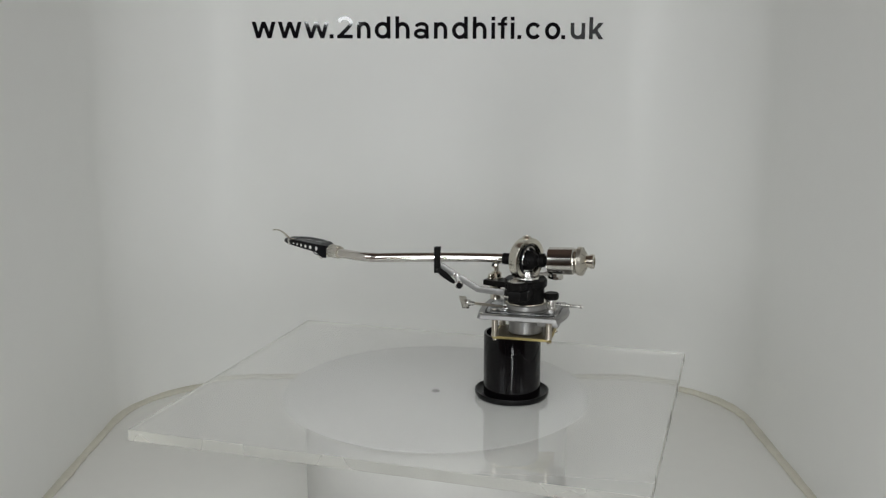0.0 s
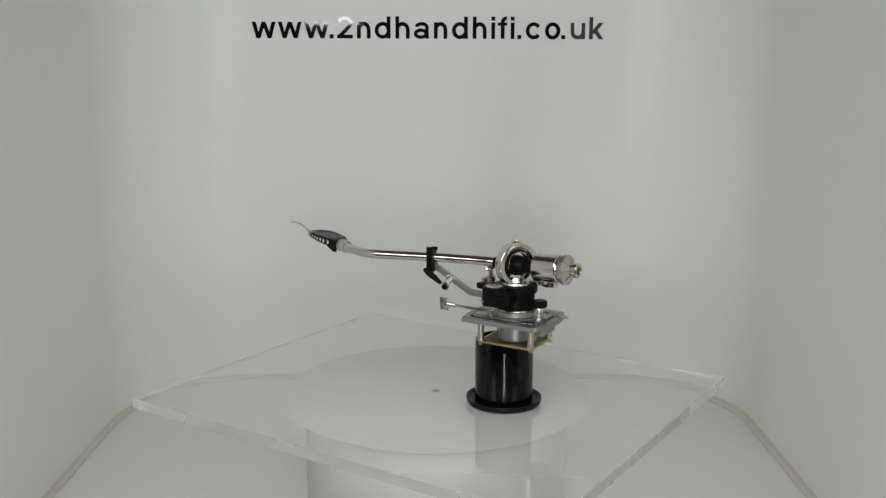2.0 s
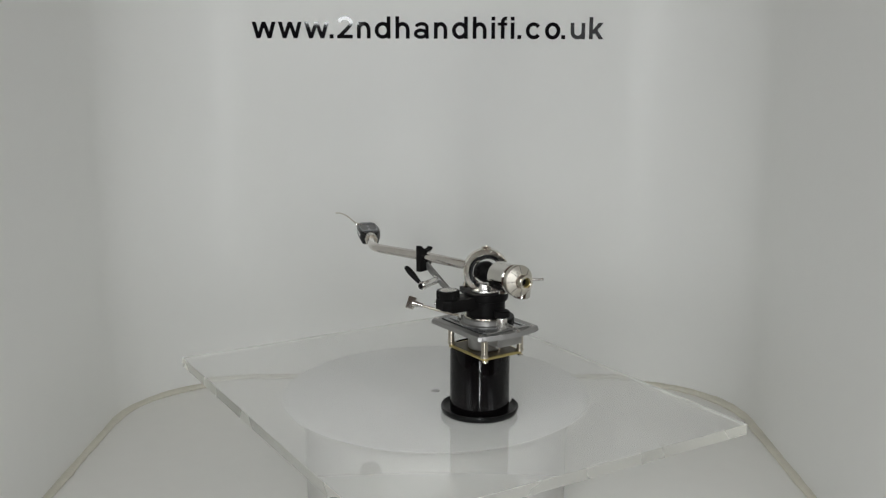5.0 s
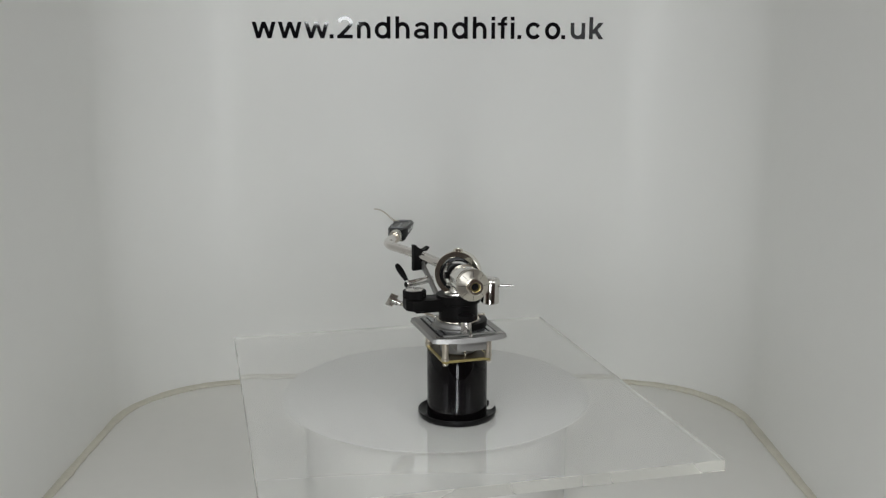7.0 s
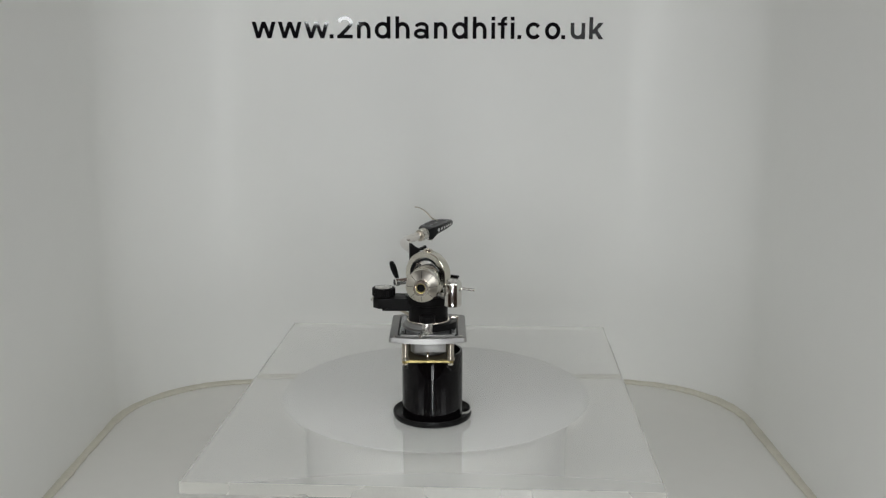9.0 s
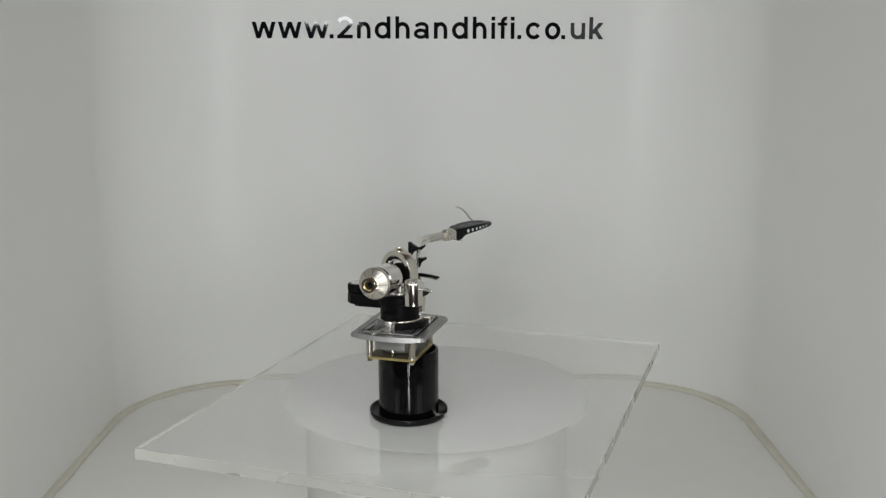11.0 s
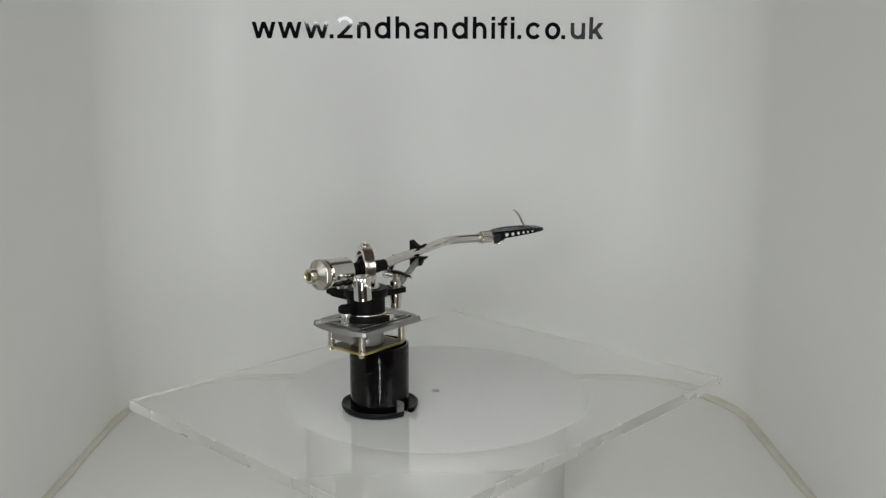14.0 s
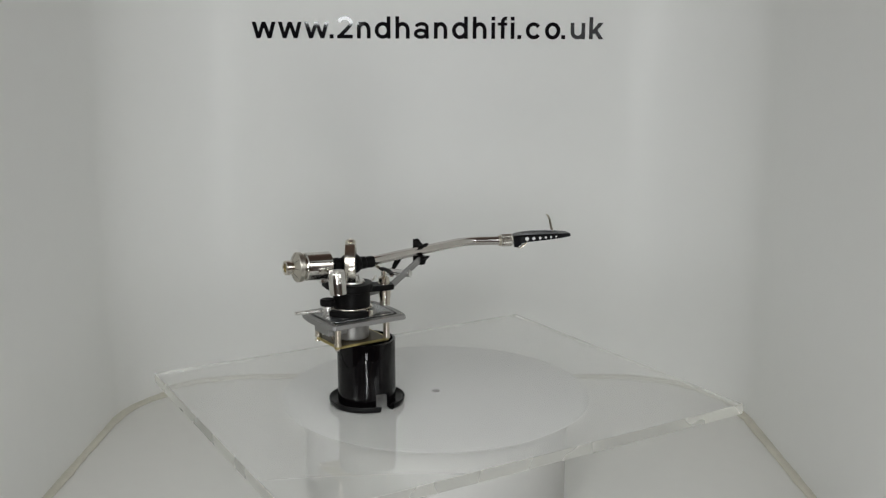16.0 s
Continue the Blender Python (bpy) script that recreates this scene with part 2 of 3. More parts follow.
def build_booth():
    bm = bmesh.new()
    inner, outer = wall_line(0), wall_line(8)
    rows = []
    for line in (inner, outer):
        rows.append(([bm.verts.new((x, y, FLOOR_Z)) for x, y in line], [bm.verts.new((x, y, CEIL_Z)) for x, y in line]))
    (il, ih), (ol, oh) = rows
    for i in range(len(inner) - 1):
        for a, b in ((il, ih), (ol, oh), (il, ol), (ih, oh)):
            bm.faces.new((a[i], a[i + 1], b[i + 1], b[i]))
    for i in (0, -1):
        bm.faces.new((il[i], ih[i], oh[i], ol[i]))
    tagged(part("wall_back", bm, WALL, smooth=60), "white glossy sheet wall bent round the back and sides of the booth", "wall", kind="structure")
    tagged(part("floor", prism([(-430, -370), (430, -370), (430, 400), (-430, 400)], FLOOR_Z - 18, FLOOR_Z, 0), FLOOR),
           "plain white floor sheet of the photo booth", "floor", kind="structure")
    # the dim room in front of and above the open booth
    lo, hi, x0, x1, y0, y1 = -850.0, 1900.0, -1500.0, 1500.0, -2300.0, 700.0
    tagged(part("room_floor", prism([(x0, y0), (x1, y0), (x1, y1), (x0, y1)], lo - 40, lo, 0), ROOM), "dark brown floor of the room", "floor", kind="structure")
    tagged(part("ceiling", prism([(x0, y0), (x1, y0), (x1, y1), (x0, y1)], hi, hi + 40, 0), ROOM), "dim brownish ceiling of the room", "ceiling", kind="structure")
    for name, q in (("wall_front", (x0, y0 - 60, x1, y0)), ("wall_rear", (x0, y1, x1, y1 + 60)), ("wall_left", (x0 - 60, y0, x0, y1)), ("wall_right", (x1, y0, x1 + 60, y1))):
        tagged(part(name, prism([(q[0], q[1]), (q[2], q[1]), (q[2], q[3]), (q[0], q[3])], lo, hi, 0), ROOM), "dim brown wall of the room", "wall", kind="structure")
    tagged(part("counter", prism([(-520, -380), (520, -380), (520, 600), (-520, 600)], lo, FLOOR_Z - 19, 2), ROOM), "dark counter under the white booth", "counter", kind="structure")
    # sealant bead along the foot of the wall
    line = [Vector((x, y, FLOOR_Z + 1.5)) for x, y in wall_line(-1.5)]
    path = []
    for a, b in zip(line, line[1:]):
        k = max(1, int((b - a).length / 5))
        path += [a.lerp(b, i / k) for i in range(k)]
    path.append(line[-1])
    n = len(path)
    for i, p in enumerate(path):
        p.z += 0.8 * noise.noise(Vector((i * 0.25, 3, 0)))

    def width(s):
        return 6.8 + 2.0 * noise.noise(Vector((s * 34, 0, 7))) + 1.3 * noise.noise(Vector((s * 150, 4, 2))) + 2.2 * math.exp(-((s - 0.70) / 0.05) ** 2) + 1.2 * math.exp(-((s - 0.33) / 0.03) ** 2)

    tagged(part("trim", sweep(path, width, 10, 0.42), SEALANT, smooth=80),
           "uneven beige sealant bead between the floor and the wall", "sealant bead", kind="structure")


def ribbon(points, w, d, ring=False):
    """A flat stroke of width w along a line in x and z, raised d in front of the wall."""
    n = len(points)
    sides = []
    for i in range(n):
        prev, here, nxt = (Vector(points[j]) for j in (((i - 1) % n, i, (i + 1) % n) if ring else (max(i - 1, 0), i, min(i + 1, n - 1))))
        u = (here - prev).normalized() if (here - prev).length > 1e-6 else (nxt - here).normalized()
        v = (nxt - here).normalized() if (nxt - here).length > 1e-6 else u
        m = Vector((-u.y - v.y, u.x + v.x)).normalized()
        k = w / 2 / max(0.5, m.dot(Vector((-u.y, u.x))))
        sides.append((here + m * k, here - m * k))
    return slab(sides, d, ring)


def slab(sides, d, ring=False):
    bm = bmesh.new()
    rows = [[bm.verts.new((p.x, y, p.y)) for y in (0, -d) for p in pair] for pair in sides]
    for a, b in list(zip(rows, rows[1:])) + ([(rows[-1], rows[0])] if ring else []):
        bm.faces.new((a[2], b[2], b[3], a[3]))
        bm.faces.new((a[0], b[0], b[2], a[2]))
        bm.faces.new((a[1], b[1], b[3], a[3]))
    if not ring:
        for r in (rows[0], rows[-1]):
            bm.faces.new((r[0], r[1], r[3], r[2]))
    return bm


def slant(x0, z0, x1, z1, w, d):
    """A straight stroke with level ends, w wide along the line of writing."""
    return slab([(Vector((x0 - w / 2, z0)), Vector((x0 + w / 2, z0))), (Vector((x1 - w / 2, z1)), Vector((x1 + w / 2, z1)))], d)


def bend(cx, cz, rx, rz, a0, a1, k=18):
    return [(cx + rx * math.cos(radians(a0 + (a1 - a0) * i / k)), cz + rz * math.sin(radians(a0 + (a1 - a0) * i / k))) for i in range(k + 1)]


def letter_strokes(ch, w):
    """The strokes of one plain sans-serif letter, w millimetres wide, standing on its base line."""
    s, xh, asc, d = 4.7, 20.4, 27.6, 0.25
    h, e = s / 2, d + 0.03
    if ch == ".":
        return [slant(w / 2, 0, w / 2, 5.0, w, d)]
    if ch == "w":
        t = 4.9
        return [slant(2.4, xh, w * 0.265, 0, t, d), slant(w / 2, xh, w * 0.265, 0, t, e), slant(w / 2, xh, w * 0.735, 0, t, d), slant(w - 2.4, xh, w * 0.735, 0, t, e)]
    if ch in "nhu":
        rx = (w - s) / 2
        arch = bend(w / 2, xh - h - 6.9, rx, 7.2, 172, 0) + [(w - h, 0)]
        if ch == "u":
            return [ribbon([(w - x, xh - z) for x, z in arch], s, d), slant(w - h, 0, w - h, xh, s, e)]
        return [ribbon(arch, s, d), slant(h, 0, h, asc if ch == "h" else xh, s, e)]
    if ch == "d":
        return [ribbon(bend(w / 2, xh / 2, (w - s) / 2, (xh - s) / 2 + 0.4, 0, 360, 36)[:-1], s, d, True), slant(w - h, 0, w - h, asc, s, e)]
    if ch == "o":
        return [ribbon(bend(w / 2, xh / 2, (w - s) / 2, (xh - s) / 2 + 0.4, 0, 360, 36)[:-1], s, d, True)]
    if ch == "c":
        return [ribbon(bend(w / 2 + 0.3, xh / 2, (w - s) / 2 + 0.3, (xh - s) / 2 + 0.4, 38, 322, 30), s, d)]
    if ch == "a":
        q = 4.3
        crown = bend(w * 0.49, xh - 6.4, w * 0.5 - h - 0.9, 6.4 - q / 2 + 0.3, 168, 0) + [(w - h - 1.2, 4.5), (w - h - 0.2, 0)]
        return [ribbon(crown, q, d), ribbon(bend(w * 0.44, 6.2, w * 0.44 - q / 2, 6.2 - q / 2 + 0.3, 0, 360, 30)[:-1], q, e, True)]
    if ch == "i":
        return [slant(w / 2, 0, w / 2, xh, s, d), slant(w / 2, asc - 4.6, w / 2, asc, s, d)]
    if ch == "f":
        x = w * 0.47
        return [ribbon([(x, 0), (x, asc - 6.4)] + bend(x + 4.3, asc - 6.4, 4.3, 4.3, 170, 76, 10), s, d), slant(w * 0.44, xh - 3.8, w * 0.44, xh, w * 0.88, e)]
    if ch == "k":
        return [slant(h, 0, h, asc, s, d), slant(3.4, 6.6, w - 3.2, xh, 6.2, e), slant(w * 0.42, 11.2, w - 2.9, 0, 5.8, d + 0.06)]
    return [ribbon(bend(w / 2 + 0.2, asc - 8.2, (w - s) / 2, 8.2 - h, 172, -28) + [(w * 0.62, 11.4), (h + 1.6, 3.4)], s, d), slant(w / 2 + 0.1, 0, w / 2 + 0.1, 4.7, w, e)]


def build_lettering():
    sign = thing("wall_lettering", "black glossy vinyl web address lettering stuck on the white wall", "lettering",
                 Matrix.Translation((-0.2355, BACK_Y * 0.001 - 0.0004, 0.3404)) @ Matrix.Rotation(radians(0.2), 4, "Y"))
    words = "www.2ndhandhifi.co.uk"
    # start and end of every letter along the line, in millimetres
    spans = ((-0.8, 29.4), (32.6, 62.6), (66, 97), (98, 103), (107.6, 127.4), (133, 150.2), (155.6, 175.6), (182, 200), (205.4, 225.6), (231, 248), (254, 274), (280.4, 298), (304, 309),
             (312, 326), (328.6, 333.6), (337.4, 342.4), (348, 367.6), (372.4, 392), (393.4, 398.4), (405, 423.6), (428.8, 447))
    for ch, (x0, x1) in zip(words, spans):
        bm = join(*letter_strokes(ch, x1 - x0))
        bm.transform(Matrix.Translation((x0, 0, 0)))
        part("letter", bm, VINYL, sign)


def build_display_table():
    table = thing("display_turntable", "white round display turntable with a wide disc on a drum", "turntable",
                  Matrix.Translation((0, 0, FLOOR_Z * 0.001)))
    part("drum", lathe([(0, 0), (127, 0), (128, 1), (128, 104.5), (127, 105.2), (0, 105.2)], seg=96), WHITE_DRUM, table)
    disc = part("disc", lathe([(0, 105.6), (145.5, 105.6), (149.7, 108.6), (150, 108.9), (149.6, 109.2), (0, 109.2)], seg=96), WHITE_DISC, table, "flat white painted disc")
    part("spindle_socket", lathe([(0, 109.3), (4.4, 109.3), (4.4, 109.55), (3.6, 109.6), (0, 109.5)], seg=32), HOLE_SHADE, disc, "small dark disc painted as the shaded spindle hole")
    return table, disc


def build_plate():
    bm = bmesh.new()
    bmesh.ops.create_cube(bm, size=1)
    bm.transform(Matrix.Diagonal((373.5, 452.3, 10.0, 1)))
    bmesh.ops.bevel(bm, geom=list(bm.edges), offset=0.5, segments=1, affect="EDGES")
    turned = pose(1.36, 0.73, 0, 0, 0, 72.78)
    for v in bm.verts:
        v.co.z -= 5.0
        v.co = turned @ v.co
        v.co *= 0.001
    bmesh.ops.recalc_face_normals(bm, faces=bm.faces)
    for f in bm.faces:
        f.material_index = 0 if f.normal.z > 0.9 else 2 if f.normal.z < -0.9 else 1
    me = bpy.data.meshes.new("acrylic_plate")
    bm.to_mesh(me)
    bm.free()
    me.materials.append(ACRYLIC)
    me.materials.append(ACRYLIC_EDGE)
    me.materials.append(ACRYLIC_CLEAN)
    plate = new("acrylic_plate", me)
    plate.visible_shadow = False
    return tagged(plate, "thick clear acrylic plate with sawn edges lying on the turntable disc", "acrylic plate")


# headshell stations: length, half width, top, bottom
HEAD_STATIONS = ((0, 6.5, 4.8, -6.6), (3, 8.4, 5.4, -6.2), (6, 9.8, 5.8, -3.6), (10, 11.0, 5.9, -1.4), (27, 11.6, 5.7, -0.5), (39, 11.2, 5.3, 0.1), (50, 10.2, 4.9, 0.7), (57, 7.4, 4.4, 1.0),
                 (60, 4.6, 3.4, 0.8))


def head_width(x):
    for a, b in zip(HEAD_STATIONS, HEAD_STATIONS[1:]):
        if x <= b[0]:
            return a[1] + (b[1] - a[1]) * (x - a[0]) / (b[0] - a[0])


# tonearm frame on the plate: x to the rear, over the counterweight; z up from the plate
ARM = pose(0.0848, -0.0276, 0.0, 0, 0, -14.2)
TUBE_X, TUBE_Y = -12.8, 3.4


def build_mount():
    """The black tube with a saucer foot that carries the arm; its foot and wall are cut by a cable slot."""
    mount = thing("mounting_tube", "black glossy plastic tube with a flared foot and a cable slot", "stand tube")
    seg = 96
    slot_a = radians(94)

    def shell(profile, half, zcut, name, mat, label=""):
        bm = lathe(profile, None, seg, closed=True)
        if half:
            bad = []
            for f in bm.faces:
                c = f.calc_center_median()
                a = (math.atan2(c.y, c.x) - slot_a + math.pi) % (2 * math.pi) - math.pi
                rr = math.hypot(c.x, c.y)
                if abs(a) < half / rr and c.z < zcut:
                    bad.append(f)
            bmesh.ops.delete(bm, geom=bad, context="FACES")
        return part(name, bm, mat, mount, label)

    wall = [(24.6, 0.3), (27.2, 0.3)] + [(27.2, z) for z in (3, 6, 9, 12, 15, 24, 42, 60)] + [(27.0, 62.4), (26.6, 62.6), (24.8, 62.6)] \
        + [(24.6, z) for z in (60, 42, 24, 15, 12, 9, 6, 3)]
    shell(wall, 6.5, 15, "tube_wall", BLACK_TUBE)
    lip = [(27.4, 0.2), (32.5, 0.2), (34.4, 0.9), (35.2, 2.6), (35.6, 5.6), (35.2, 6.4), (34.5, 6.2), (33.6, 4.2), (31.6, 3.0), (27.4, 2.7)]
    shell(lip, 6.5, 20, "foot_flange", BLACK_LIP, "black satin saucer-shaped foot")
    return mount


def build_tonearm():
    Z0 = 62.7
    arm = thing("tonearm", "vintage chrome and black record player tonearm resting on the black tube", "tonearm")

    def p(name, bm, mat, parent=None, label="", smooth=35):
        return part(name, bm, mat, parent or arm, label, Z0, smooth)

    # mounting plate and posts
    gold = p("mounting_plate", prism([(-28, -20), (-25, -22), (24, -22), (27, -19), (27, 19), (24, 22), (-25, 22), (-28, 20)], 62.8, 64.8, 0.3), [BRASS],
             label="thin brass mounting plate")
    p("plate_facing", prism([(-26, -20), (25, -20), (25, 20), (-26, 20)], 64.8, 65.1, 0), BRONZE, gold)
    for x, y in ((25, -19.5), (25, 19.5), (-25.5, -19.5), (-25.5, 19.5)):
        post = p("post", lathe([(0, 64.9), (3.4, 64.9), (3.4, 67), (2.9, 67.4), (2.9, 80), (3.3, 80.4), (3.3, 83.6), (0, 83.6)], Matrix.Translation((x, y, 0)), 20), COLLAR)
        p("screw_nut", lathe([(0, 60.8), (2.2, 60.8), (2.6, 61.3), (2.6, 62.7), (0, 62.7)], Matrix.Translation((x + (0.8 if x > 0 else 0.6), y, 0)), 6 if y > 0 else 16), NICKEL, post)
    # drum housing below the base
    p("bearing_housing", lathe([(0, 65.3), (14.5, 65.3), (15.6, 66.4), (15.6, 78), (18, 80), (18, 83.6), (0, 83.6)], seg=48), SILVER, label="satin silver round housing")
    p("cable_block", box(23, 2, 78.7, 20, 27, 9.6, 1.0), SILVER)
    p("pin", rod((20, 0, 65.1), (20, 0, 74), 1.2), NICKEL)
    # base
    out = []
    for i in range(13):
        y = -31 + 62 * i / 12
        out.append((36.0 + 5.0 * (1 - (y / 31) ** 2), y))
    out += [(34.0, 33.5), (-37.5, 33.5)]
    for i in range(13):
        y = 31 - 62 * i / 12
        out.append((-40.0 - 3.0 * (1 - (y / 31) ** 2), y))
    out += [(-37.5, -33.5), (34.0, -33.5)]
    base = p("base_plate", prism(out, 83.6, 87.8, 0.7, top_inset=1.2), SILVER, label="satin silver sliding base plate", smooth=14)
    deck = [(-34.5, -24), (-31, -26), (27, -26), (31, -23), (33.5, -10), (33.5, 10), (31, 23), (27, 26), (-31, 26), (-34.5, 24), (-36, 10), (-36, -10)]
    p("base_groove", prism(deck, 87.7, 88.0, 0.1), BLACK, base, "black groove round the deck")
    p("base_deck", prism([(x * 0.955, y * 0.935) for x, y in deck], 87.9, 88.5, 0.25), SILVER_DECK, base, "grey satin deck")
    for s in (-1, 1):
        p("base_rail", prism([(-30, s * 19.6 - 0.7), (27, s * 19.6 - 0.7), (27, s * 19.6 + 0.7), (-30, s * 19.6 + 0.7)], 88.4, 88.75, 0.1), BLACK, base)
    for i in range(5):
        p("scale_mark", prism([(-27 + i * 2.4, 21.0), (-26.2 + i * 2.4, 21.0), (-26.2 + i * 2.4, 22.8), (-27 + i * 2.4, 22.8)], 88.45, 88.6, 0), BLACK, base)
    for x, y in ((-36.6, -27), (-36.6, 27), (31, -28), (31, 28)):
        p("base_screw", lathe([(0, 87.6), (1.8, 87.6), (1.8, 88.1), (1.4, 88.4), (0, 88.4)], Matrix.Translation((x, y, 0)), 16), STEEL, base)
    p("base_bar", box(31.6, 0, 88.6, 3.0, 46, 1.4, 0.3), SILVER, base)
    p("boss", lathe([(0, 88.3), (23, 88.3), (23, 89.2), (20.5, 90), (20.0, 93.6), (19.2, 94.4), (0, 94.4)], seg=56), SILVER, label="satin silver turned boss")
    p("boss_ring", lathe([(16, 94.4), (18.6, 94.4), (18.9, 94.8), (18.6, 95.4), (16, 95.4)], seg=56, closed=True), NICKEL)
    clamp = p("boss_clamp", prism([(math.cos(radians(a)) * r, math.sin(radians(a)) * r) for r, aa in ((20.3, range(0, 101, 10)), (25.5, range(100, -1, -10))) for a in aa], 89.3, 94.6, 0.5),
              BLACK, label="black curved clamp")
    p("clamp_tip", box(-5.4, 23.4, 92.6, 4.6, 6.4, 6.6, 0.5), PALE_NICKEL, clamp)
    p("pillar", lathe([(0, 95.4), (16.6, 95.4), (17.2, 96), (17.2, 109.5), (19.4, 110.2), (19.8, 111), (19.8, 116.2), (19.0, 117.2), (0, 117.2)], seg=56), BLACK, label="black painted round pillar")
    p("pillar_cap", lathe([(0, 117.2), (12.2, 117.2), (12.6, 117.7), (12.2, 119.2), (8.8, 119.7), (8.0, 121.5), (7.0, 124.0), (0, 124.0)], seg=48), STEEL)
    # anti-skate arm on the pillar
    anti = p("side_arm", prism([(-10.5, -10), (9, -8), (8.5, -27), (9.5, -33), (8.5, -43), (3, -48), (-8, -48), (-12.5, -43), (-12.5, -31), (-10.5, -27)], 105.5, 115.0, 1.0), BLACK,
             label="black cranked side arm")
    p("side_arm_web", prism([(-8, -12), (6, -12), (6, -40), (-8, -40)], 103.2, 105.6, 0.6), BLACK, anti)
    knob = p("dial_knob", knurled((-2.4, -39, 115.2), (-2.4, -39, 122.6), 10.2, 0.8, 36, 0.35), BLACK, anti, "black ribbed dial knob")
    p("knob_cap", lathe([(0, 122.6), (7.6, 122.6), (7.6, 122.9), (7.2, 123.1), (0, 122.8)], Matrix.Translation((-2.4, -39, 0)), 32), STEEL, knob)
    p("pointer", prism([(-12, -44.5), (-8, -48.2), (-9, -49.4), (-13.6, -45)], 109, 111, 0.3), STEEL, anti)
    # bearing ring; its axis follows the counterweight
    tilt = Matrix.Translation((0, 0, 135.2)) @ Matrix.Rotation(radians(-31), 4, "Z") @ Matrix.Rotation(radians(90), 4, "Y")
    inner = Matrix.Translation((0, 0, 134.8)) @ Matrix.Rotation(radians(-20), 4, "Z") @ Matrix.Rotation(radians(90), 4, "Y")
    axis = Matrix.Translation((0, 0, 134.4)) @ Matrix.Rotation(radians(-4.7), 4, "Z") @ Matrix.Rotation(radians(90 - 2.6), 4, "Y")
    ring = p("bearing_ring", lathe([(15.2, -4.4), (15.6, -4.8), (19.6, -4.8), (20.1, -4.4), (20.2, -3.8), (20.2, 3.8), (20.1, 4.4), (19.6, 4.8), (15.6, 4.8), (15.2, 4.4)], tilt, 72, True), PALE_NICKEL,
             label="polished nickel bearing ring", smooth=18)
    p("inner_ring", lathe([(12.2, -2.4), (12.8, -2.9), (14.9, -2.4), (14.9, 2.4), (12.8, 2.9), (12.2, 2.4)], inner, 56, True), BLACK_SHELL, ring, "black inner bearing ring")
    p("ring_bead", lathe([(11.9, 2.3), (12.7, 2.3), (13.0, 3.0), (12.7, 3.5), (11.9, 3.3)], inner, 56, True), CHROME, ring)
    p("gimbal", join(lathe([(0, -9), (6.2, -9), (8.6, -6), (9.6, 0), (8.6, 6), (6.2, 9), (0, 9)], axis, 40),
                     rod((0, -12.2, 134.2), (0, 12.2, 134.2), 3.2)), BLACK, ring, "black gimbal body")
    for a in (45, 135, 225, 315):
        q = inner @ Vector((13.1 * math.cos(radians(a)), 13.1 * math.sin(radians(a)), 2.6))
        q2 = inner @ Vector((13.1 * math.cos(radians(a)), 13.1 * math.sin(radians(a)), 3.5))
        p("screw", rod(q, q2, 1.0, seg=12), CHROME, ring)
    p("top_screw", lathe([(0, 154.2), (4.3, 154.2), (4.4, 156.0), (3.4, 157.1), (1.5, 157.4), (1.1, 156.3), (0, 156.2)], seg=24), NICKEL, ring)
    p("ring_neck", lathe([(0, 113), (5.6, 113), (5.6, 116.2), (4.4, 116.8), (0, 116.8)], Matrix.Translation((0, 0, 4.2)), 28), NICKEL, ring)
    # counterweight, along the rear axis
    ax = axis
    p("rear_sleeve", lathe([(0, 6), (5.6, 6), (6.2, 8), (6.2, 10), (5.0, 10.6), (5.0, 12), (6.4, 12.6), (6.4, 17.5), (4.5, 18), (4.5, 23), (0, 23)], ax, 32), BLACK)
    cw = p("counterweight", lathe([(0, 21.6), (12.0, 21.6), (12.7, 22.3), (12.7, 44.8), (11.9, 45.6), (10.4, 45.6), (10.4, 48.4), (0, 48.4)], ax, 56), SATIN_CHROME, label="polished cylindrical counterweight")
    p("weight_dial", lathe([(0, 48.4), (12.8, 48.4), (13.4, 49), (13.4, 52.7), (12.9, 53.3), (6.6, 56.8), (0, 56.8)], ax, 56), BRUSHED, cw, "bevelled nickel dial ring", smooth=18)
    p("weight_band", lathe([(10.5, 46.6), (11.3, 46.6), (11.6, 46.9), (11.6, 47.2), (11.3, 47.5), (10.5, 47.5)], ax, 56, True), NICKEL, cw)
    for a in range(0, 360, 45):
        c, d = math.cos(radians(a)), math.sin(radians(a))
        p("dial_mark", rod(ax @ Vector((12.6 * c, 12.6 * d, 53.48)), ax @ Vector((6.9 * c, 6.9 * d, 56.64)), 0.16, c=0.02, seg=6), BLACK, cw)
    stub = p("rear_stub", lathe([(4.0, 56.7), (6.4, 56.7), (6.4, 57.6), (5.6, 58), (5.6, 59.4), (6.5, 59.8), (6.5, 63.2), (6.0, 63.7), (4.4, 63.7), (4.0, 63.3)], ax, 40, True), NICKEL, cw)
    p("stub_bore", lathe([(0, 56.6), (3.95, 56.6), (3.95, 57.3), (0, 57.1)], ax, 24), HOLE_SHADE, stub)
    p("stub_liner", lathe([(3.5, 57.2), (4.1, 57.2), (4.1, 62.0), (3.5, 62.0)], ax, 32, True), BRASS, stub)
    p("lock_screw", lathe([(0, 117.4), (3.8, 117.4), (4.6, 118.0), (4.6, 121.4), (2.4, 122.2), (2.4, 125.5), (0, 125.5)], Matrix.Translation((27, -2.4, 3.0)), 24), CHROME, cw)
